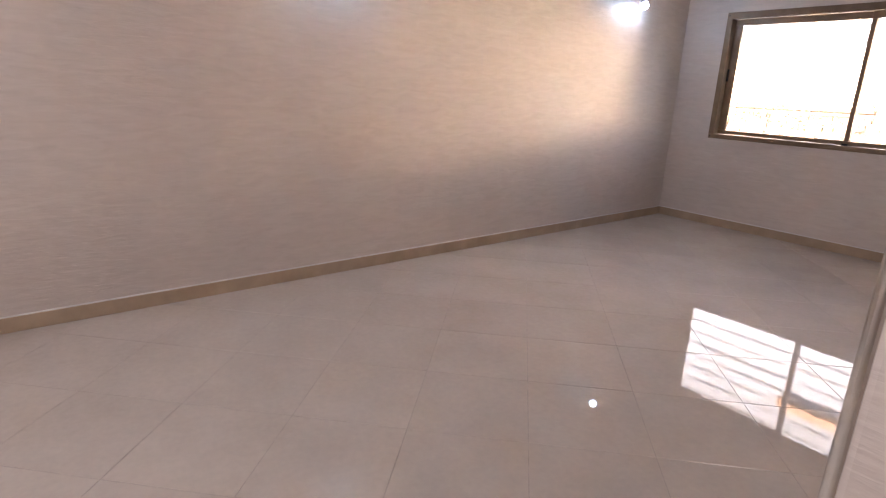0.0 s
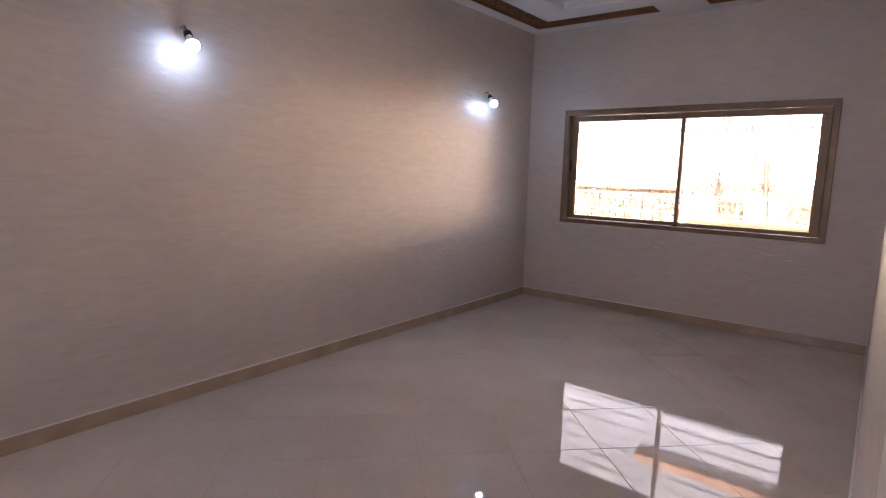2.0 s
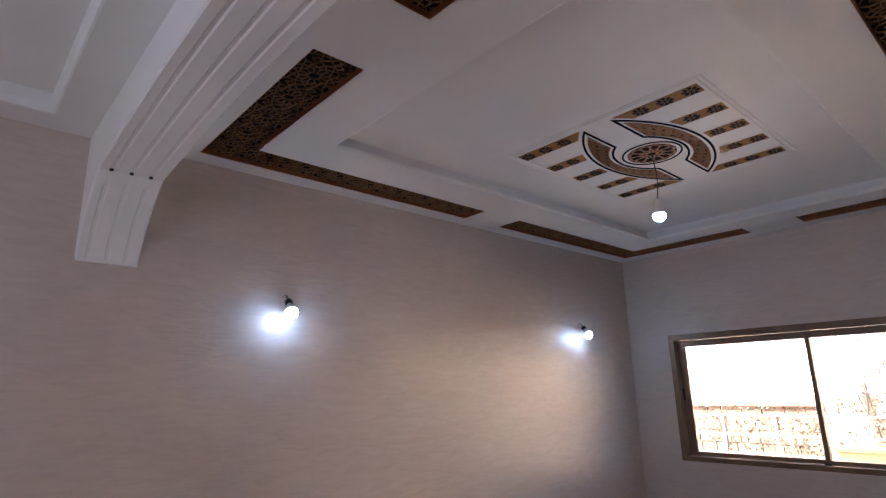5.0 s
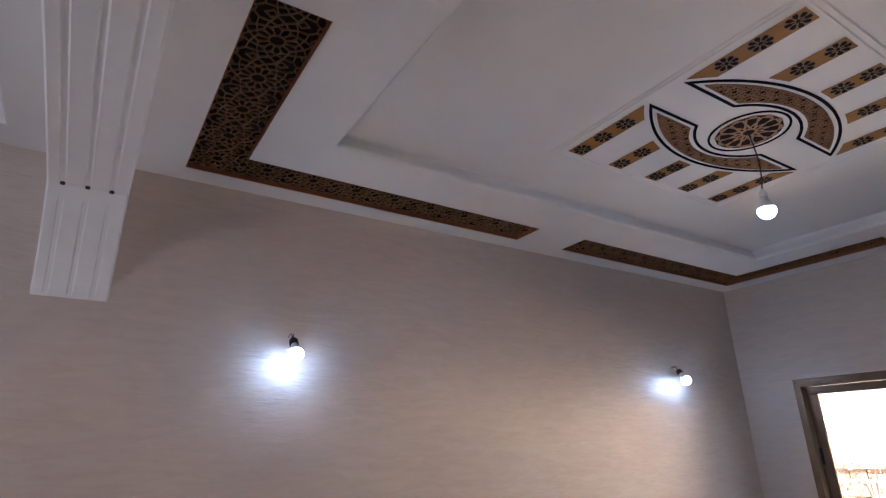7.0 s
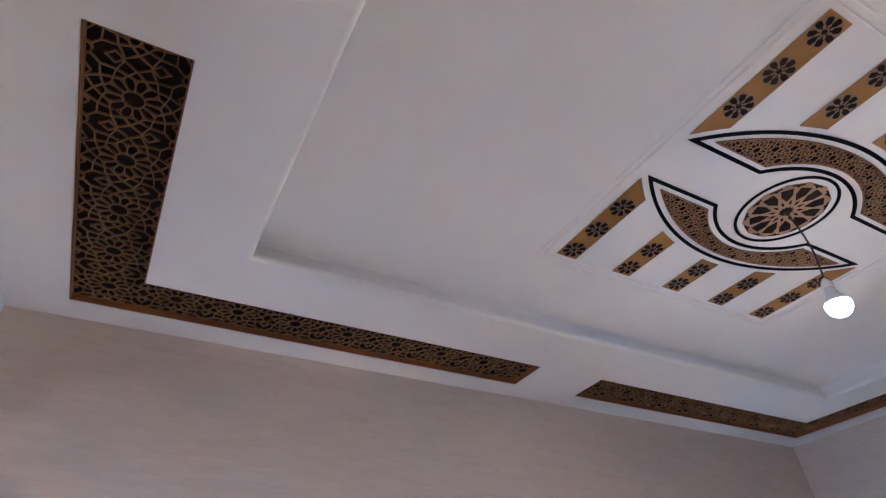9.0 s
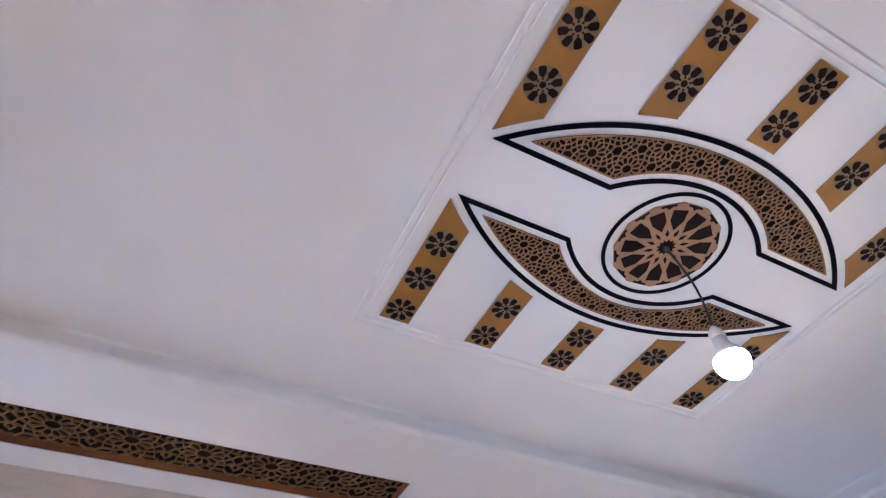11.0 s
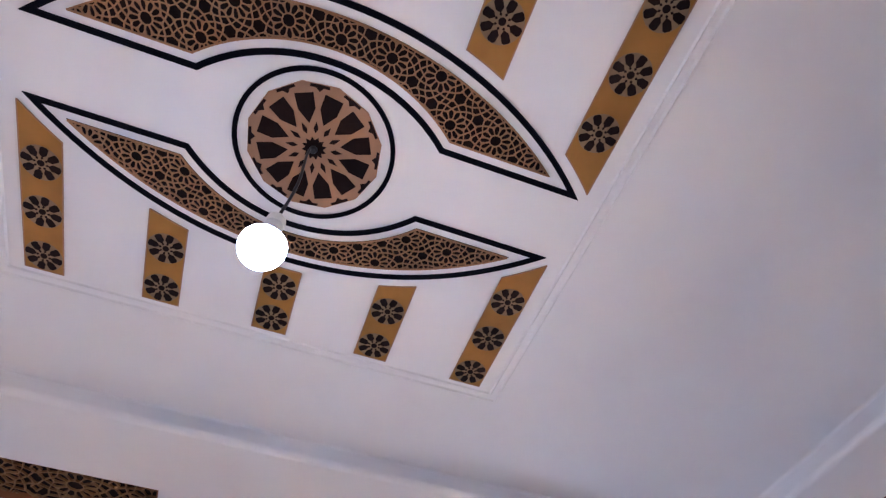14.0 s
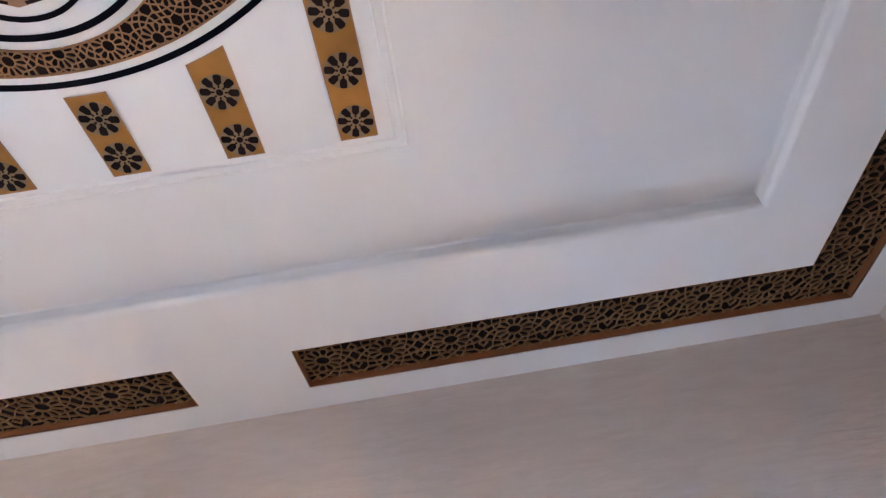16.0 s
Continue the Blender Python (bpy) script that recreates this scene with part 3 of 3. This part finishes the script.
def bar_panels():
    for sx in (-1, 1):
        OUT_C, OUT_R, IN_C, IN_R = crescent(sx)
        for k in range(5):
            v0 = -0.586 + 0.2713 * k
            v1 = v0 + 0.087

            def end(v):
                return OUT_C + math.sqrt((OUT_R + 0.022) ** 2 - v * v)

            vs = [v1 + (v0 - v1) * i / 6 for i in range(7)]
            pts = [(0.533, v0), (0.533, v1)] + [(end(v), v) for v in vs]
            ob = thing("flower_bar", (EX + sx * 0.45, YC + (v0 + v1) / 2, TRAY - 0.003), "ochre painted bar with dark eight-petalled flowers on the white ceiling", "ceiling panel", "flower bars beside the crescents")
            part("board", Mesh().prism([(EX + sx * u, YC + v) for u, v in pts], TRAY - 0.003, TRAY + 0.002), M_OCHRE, ob, "flat ochre board")
            rim = Mesh()
            gp = [(EX + sx * u, YC + v) for u, v in pts]
            for i in range(len(gp)):
                rim.ribbon(gp[i], gp[(i + 1) % len(gp)], 0.0026, TRAY - 0.0034, TRAY - 0.003)
            part("edge_line", rim, M_TAUPE, ob, "darker edge line")
            count = 3 if k in (0, 4) else 2
            step = 0.127 if count == 3 else (0.104 if k == 2 else 0.122)
            for i in range(count):
                ground = Mesh().lathe([(0.0424, TRAY - 0.0034), (0.0424, TRAY - 0.003)], 24, Matrix.Translation((EX + sx * (0.533 - 0.045 - i * step), YC + (v0 + v1) / 2, 0)))
                part("flower_ground", ground, M_GREYED, ob, "round greyed ochre ground")
                f = Mesh()
                flower(f, EX + sx * (0.533 - 0.045 - i * step), YC + (v0 + v1) / 2, 0.041, TRAY - 0.0048, TRAY - 0.003, 0.2)
                part("flower", f, M_DARK, ob, "dark eight-petalled flower")


# ---- lamps ----


def bulb_profile(r, lit=0.6):
    pts = []
    for i in range(13):
        a = -math.pi / 2 + math.pi * lit * i / 12
        pts.append((max(r * math.cos(a), 0.0005), r * math.sin(a)))
    return pts


def bulb_body(r):
    return [(r * 0.96, 0.24 * r), (r * 0.925, 0.369 * r), (r * 0.79, 0.6 * r), (r * 0.62, 0.88 * r), (r * 0.5, 1.1 * r), (r * 0.44, 1.35 * r), (r * 0.42, 1.75 * r)]


def pendant(x, y, ztop, zbulb):
    ob = thing("pendant_lamp", (x, y, zbulb), "bare glowing white bulb hanging on a thin black cord", "lamp")
    r = 0.037
    m = Matrix.Translation((x, y, zbulb))
    part("bulb", Mesh().lathe(bulb_profile(r, 0.57), 24, m), M_BULB, ob, "lit white bulb", True)
    part("bulb_body", Mesh().lathe(bulb_body(r), 24, m), M_PLASTIC, ob, "white plastic bulb body", True)
    part("lampholder", Mesh().lathe([(0.0155, 1.7 * r), (0.017, 1.8 * r), (0.016, 2.2 * r), (0.009, 2.5 * r), (0.004, 2.7 * r)], 16, m), M_PLASTIC, ob, "white plastic lampholder", True)
    top = ztop - zbulb
    part("cord", Mesh().tube([m @ Vector((0.012 * math.sin(3.0 * s), 0.006 * math.sin(5 * s), 2.6 * r + (top - 2.6 * r) * s)) for s in (i / 12 for i in range(13))], 0.0028), M_CABLE, ob, "thin black cord", True)
    part("ceiling_hook", Mesh().lathe([(0.006, top - 0.012), (0.008, top - 0.004), (0.008, top)], 14, m), M_CABLE, ob, "small dark cord outlet")
    return ob


def wall_lamp(y, z):
    """Bare bulb on a holder hanging from wires out of the west wall."""
    ob = thing("wall_lamp", (0, y, z), "bare glowing white bulb on a black holder wired to the wall", "lamp", "bare bulbs on the wall")
    r = 0.036
    m = Matrix.Translation((0.105, y, z)) @ Matrix.Rotation(radians(-34), 4, "Y")
    part("bulb", Mesh().lathe(bulb_profile(r), 24, m), M_BULB, ob, "lit white bulb", True)
    part("bulb_body", Mesh().lathe(bulb_body(r), 24, m), M_PLASTIC, ob, "white plastic bulb body", True)
    part("lampholder", Mesh().lathe([(0.02, 1.65 * r), (0.022, 1.75 * r), (0.02, 2.45 * r), (0.008, 2.7 * r)], 16, m), M_CABLE, ob, "black plastic lampholder", True)
    tip = m @ Vector((0, 0, 2.65 * r))
    for d in (-0.006, 0.006):
        part("wire", Mesh().tube([tip, (tip.x * 0.6, y + d, tip.z + 0.03), (0.012, y + d * 1.5, tip.z + 0.022), (-0.01, y + d, tip.z + 0.012)], 0.0018, 6), M_CABLE, ob, "short bare wire", True)
    return ob


# ---- window ----


def window():
    ob = thing("window_1", ((WX0 + WX1) / 2, 0.05, WZ0), "wide bronze aluminium sliding window with two panes", "window", "", "structure")
    y0, y1 = -0.012, 0.07

    def framed(name, x0, x1, z0, z1, ya, yb, wl, wr, wb, wt, parent, label):
        m = Mesh()
        m.box((x0, ya, z0), (x1, yb, z0 + wb)).box((x0, ya, z1 - wt), (x1, yb, z1))
        m.box((x0, ya, z0 + wb), (x0 + wl, yb, z1 - wt)).box((x1 - wr, ya, z0 + wb), (x1, yb, z1 - wt))
        return rounded(part(name, m, M_BRONZE, parent, label), 0.003)

    framed("window_frame", WX0, WX1, WZ0, WZ1, y0, y1 + 0.05, 0.05, 0.05, 0.04, 0.055, ob, "bronze aluminium outer frame")
    mid = 1.548
    a = framed("sash", WX0 + 0.052, mid + 0.017, WZ0 + 0.042, WZ1 - 0.057, 0.056, 0.082, 0.07, 0.034, 0.035, 0.055, ob, "bronze sliding sash")
    b = framed("sash", mid - 0.017, WX1 - 0.052, WZ0 + 0.042, WZ1 - 0.057, 0.022, 0.048, 0.034, 0.07, 0.035, 0.055, ob, "bronze sliding sash")
    for s, x0, x1, y in ((a, WX0 + 0.118, mid - 0.013, 0.069), (b, mid + 0.013, WX1 - 0.118, 0.035)):
        g = part("pane", Mesh().box((x0, y - 0.003, WZ0 + 0.073), (x1, y + 0.003, WZ1 - 0.108)), M_GLASS, s, "clear window pane")
        g.visible_shadow = False
    for x in (WX0 + 0.02, WX1 - 0.02):
        for z in (WZ0 + 0.02, WZ1 - 0.025):
            part("screw", Mesh().lathe([(0.006, 0.0), (0.006, 0.004)], 10, Matrix.Translation((x, y0 + 0.001, z)) @ Matrix.Rotation(radians(90), 4, "X")), M_SEAL, ob, "dark frame screw")
    part("roller", Mesh().box((mid - 0.022, 0.004, WZ0 + 0.041), (mid + 0.022, 0.021, WZ0 + 0.058)), M_SEAL, ob, "black sash stop")
    part("latch", Mesh().box((WX0 + 0.057, 0.04, 1.36), (WX0 + 0.068, 0.055, 1.47)), M_SEAL, a, "black recessed latch")
    part("window_sill", Mesh().box((WX0, 0.07, WZ0 - 0.04), (WX1, 0.27, WZ0 - 0.002)), M_FACADE, ob, "pale outer sill")
    return ob


# ---- outside ----


def outside():
    tagged(part("ground", Mesh().box((-400, -400, -1.2), (400, 900, -1.0)), M_GROUND), "pale sunlit ground outside", "ground", "", "structure")
    wall = thing("garden_wall", (1.5, 9.0, -1.0), "low brown stone garden wall across the street", "wall")
    m = Mesh()
    rng = random.Random(4)
    z, row = -1.0, 0
    while z < 0.95:
        x = -9.0 + (row % 2) * 0.2
        while x < 14:
            w = rng.uniform(0.3, 0.55)
            d = rng.uniform(0, 0.04)
            m.box((x, 8.98 - d, z), (x + w - 0.02, 9.2, z + 0.27))
            x += w
        z += 0.29
        row += 1
    part("stones", m, M_STONE, wall)
    part("coping", Mesh().box((-9, 8.85, 0.97), (14, 9.3, 1.07)), M_STONE, wall, "brown coping")
    terrace = thing("terrace_parapet", (2.6, 2.5, -1.0), "cream rendered terrace parapet", "parapet")
    rounded(part("parapet_body", Mesh().box((1.0, 2.4, -1.0), (6.0, 2.6, 0.74)), M_PARAPET, terrace), 0.01)
    rounded(part("parapet_coping", Mesh().box((0.95, 2.36, 0.74), (6.0, 2.64, 0.79)), M_PARAPET, terrace, "cream coping"), 0.01)
    shed = thing("garden_shed", (2.5, 8.4, -1.0), "low flat-roofed brown garden shed behind the railing", "shed")
    rounded(part("shed_wall", Mesh().box((-0.6, 8.15, -1.0), (6.4, 8.8, 1.04)), M_FACADE, shed, "cream shed wall"), 0.01)
    rounded(part("shed_roof", Mesh().box((-0.85, 7.9, 1.04), (6.6, 8.84, 1.2)), M_ROOF, shed, "brown flat roof"), 0.01)
    for x in (0.2, 1.5, 2.9):
        part("shed_opening", Mesh().box((x, 8.12, -0.2), (x + 0.5, 8.15, 0.8)), M_STONE, shed, "brown shuttered opening")
    rail = thing("railing", (1.5, 4.2, -1.0), "thin painted iron railing outside the window", "railing")
    for i in range(12):
        x = -3.2 + i * 0.75
        part("post", Mesh().box((x - 0.022, 4.18, -1.0), (x + 0.022, 4.22, 1.02)), M_IRON, rail)
    for z in (0.45, 0.72, 1.0):
        part("rail", Mesh().box((-3.4, 4.185, z), (5.4, 4.215, z + 0.035)), M_IRON, rail)
    house = thing("apartment_building", (1.5, 11.5, -1.0), "pale rendered house across the street with banded facade and brown roof", "building")
    # Tone split steers the light: pale wall below, darkened wall above.
    part("wall", Mesh().box((-9, 11.5, -1.0), (14, 19, 2.4)), M_FACADE_W, house, "rendered lower storey kept pale to bounce light into the room")
    part("upper_wall", Mesh().box((-9, 11.5, 2.4), (14, 19, 9.6)), M_FACADE_B, house, "rendered upper storeys toned dark blue-grey to dim their reflection")
    for i in range(15):
        z = 2.6 + i * 0.4
        part("facade_band", Mesh().box((-9, 11.46, z), (14, 11.5, z + 0.035)), M_BAND, house)
    m = Mesh()
    m.add([(-2.2, 11.2, 7.2), (14.4, 11.2, 7.2), (14.4, 15.2, 12.4), (-2.2, 15.2, 12.4), (-2.2, 19.6, 7.2), (14.4, 19.6, 7.2)],
          [(0, 1, 2, 3), (3, 2, 5, 4), (0, 3, 4), (1, 5, 2), (4, 5, 1, 0)])
    part("roof", m, M_ROOF, house, "brown sloping roof")
    for x in (-6.5, 9.0):
        for z in (3.3,):
            w = part("house_window", Mesh().box((x, 11.42, z), (x + 1.2, 11.5, z + 1.3)), M_BRONZE, house, "brown framed window")
            part("pane", Mesh().box((x + 0.08, 11.41, z + 0.08), (x + 1.12, 11.418, z + 1.22)), M_SEAL, w, "dark window pane")
    for tx, ty, hh, seed in ((-1.9, 6.5, 1.5, 1), (1.25, 6.9, 3.4, 2), (0.1, 6.2, 1.3, 5), (2.3, 6.4, 1.35, 7), (0.35, 7.2, 3.0, 9), (-0.55, 6.0, 1.2, 11)):
        rng = random.Random(seed)
        t = thing("small_tree", (tx, ty, -1.0), "small sparse tree in the street garden", "tree")
        tr = Mesh().tube([(tx, ty, -1.0), (tx + 0.05, ty, -0.2 + hh * 0.2), (tx - 0.04, ty, hh * 0.55 - 0.2)], 0.05, 7)
        for k in range(7):
            a = rng.uniform(0, 6.28)
            tr.tube([(tx, ty, hh * 0.35 - 0.3), (tx + 0.3 * math.cos(a), ty + 0.3 * math.sin(a), hh * 0.55), (tx + 0.62 * math.cos(a), ty + 0.62 * math.sin(a), hh * rng.uniform(0.6, 0.95))], 0.009, 5)
        part("trunk", tr, M_TRUNK, t, "thin branching trunk")
        lv = Mesh()
        for k in range(420 if hh < 2 else 620):
            a, rr = rng.uniform(0, 6.28), 0.85 * rng.random() ** 0.5
            c = Vector((tx + rr * math.cos(a), ty + rr * math.sin(a), -0.4 + hh * 0.25 + (hh * 0.85) * rng.random()))
            u = Vector((rng.gauss(0, 1), rng.gauss(0, 1), rng.gauss(0, 1))).normalized() * 0.038
            v = u.orthogonal().normalized() * 0.02
            lv.add([c - u, c + v, c + u, c - v], [(0, 1, 2, 3)])
        part("crown", lv, M_LEAF, t, "sparse dry leaves")


# ---- floor tiles, last ----


def floor_tiles():
    floor = tagged(part("floor", Mesh().box((-0.2, HALL_S - 0.2, -0.15), (HALL_E + 0.2, 0.2, -0.0016)), M_GROUT), "polished beige porcelain floor laid diagonally", "floor", "", "structure")
    pitch = 0.636                       # joint spacing along x + y and y - x
    gap = 0.0032
    rect = (-0.1, HALL_S - 0.1, HALL_E + 0.1, 0.1)

    def cut(poly):
        for ax, lim, s in ((0, rect[0], 1), (1, rect[1], 1), (0, rect[2], -1), (1, rect[3], -1)):
            out = []
            for i, p in enumerate(poly):
                q = poly[(i + 1) % len(poly)]
                a, b = (p[ax] - lim) * s, (q[ax] - lim) * s
                if a >= 0:
                    out.append(p)
                if (a >= 0) != (b >= 0):
                    f = a / (a - b)
                    out.append((p[0] + (q[0] - p[0]) * f, p[1] + (q[1] - p[1]) * f))
            poly = out
            if len(poly) < 3:
                return []
        return poly

    def tile_mesh(poly):
        m = Mesh()
        n = len(poly)
        cx, cy = sum(p[0] for p in poly) / n, sum(p[1] for p in poly) / n
        m.v = [(x, y, -0.0035) for x, y in poly] + [(x, y, -0.00016) for x, y in poly]
        m.v += [(x + (cx - x) * 0.009, y + (cy - y) * 0.009, 0.0) for x, y in poly]
        for r in (0, n):
            m.f += [(r + i, r + (i + 1) % n, r + n + (i + 1) % n, r + n + i) for i in range(n)]
        m.f.append(tuple(range(2 * n, 3 * n)))
        return m

    h = pitch / 2 - gap / math.sqrt(2)
    whole_poly = [(0, -h), (h, 0), (0, h), (-h, 0)]
    whole = tile_mesh(whole_poly).data("tile", M_TILE)
    for i in range(-20, 20):
        for j in range(-20, 20):
            u, v = -0.09 + (i + 0.5) * pitch, -3.585 + (j + 0.5) * pitch
            cx, cy = (u - v) / 2, (u + v) / 2
            poly = [(cx + x, cy + y) for x, y in whole_poly]
            inside = [rect[0] <= x <= rect[2] and rect[1] <= y <= rect[3] for x, y in poly]
            if all(inside):
                t = new("tile", whole)
                t.location = (cx, cy, 0)
            else:
                p = cut(poly)
                if not p or abs(sum(p[k][0] * p[(k + 1) % len(p)][1] - p[(k + 1) % len(p)][0] * p[k][1] for k in range(len(p)))) < 0.004:
                    continue
                t = new("tile", tile_mesh([(x - cx, y - cy) for x, y in p]).data("tile", M_TILE))
                t.location = (cx, cy, 0)
            t.parent = floor


walls()
room_ceiling()
hall_ceiling()
beam()
baseboards()
window()
for sx in (-1, 1):
    for sy in (-1, 1):
        corner_panel(sx, sy)
eye_panel(-1)
eye_panel(1)
medallion()
bar_panels()
pendant(EX, YC, TRAY - 0.006, 2.455)
pendant(1.9, -6.1, HALL_H + 0.09, 2.40)
wall_lamp(-3.757, 1.95)
wall_lamp(-0.88, 1.955)
# Metal strip added along the wall end to put a glint on its edge.
bead = tagged(rounded(part("glint_strip", Mesh().box((W + END - 0.003, BEAM_S - 0.003, 0.08), (W + END + 0.012, BEAM_S + 0.012, 2.2)), M_ALU), 0.006, 3), "bright metal strip added on the wall end for its glint", "corner bead", "", "structure")
outside()
floor_tiles()
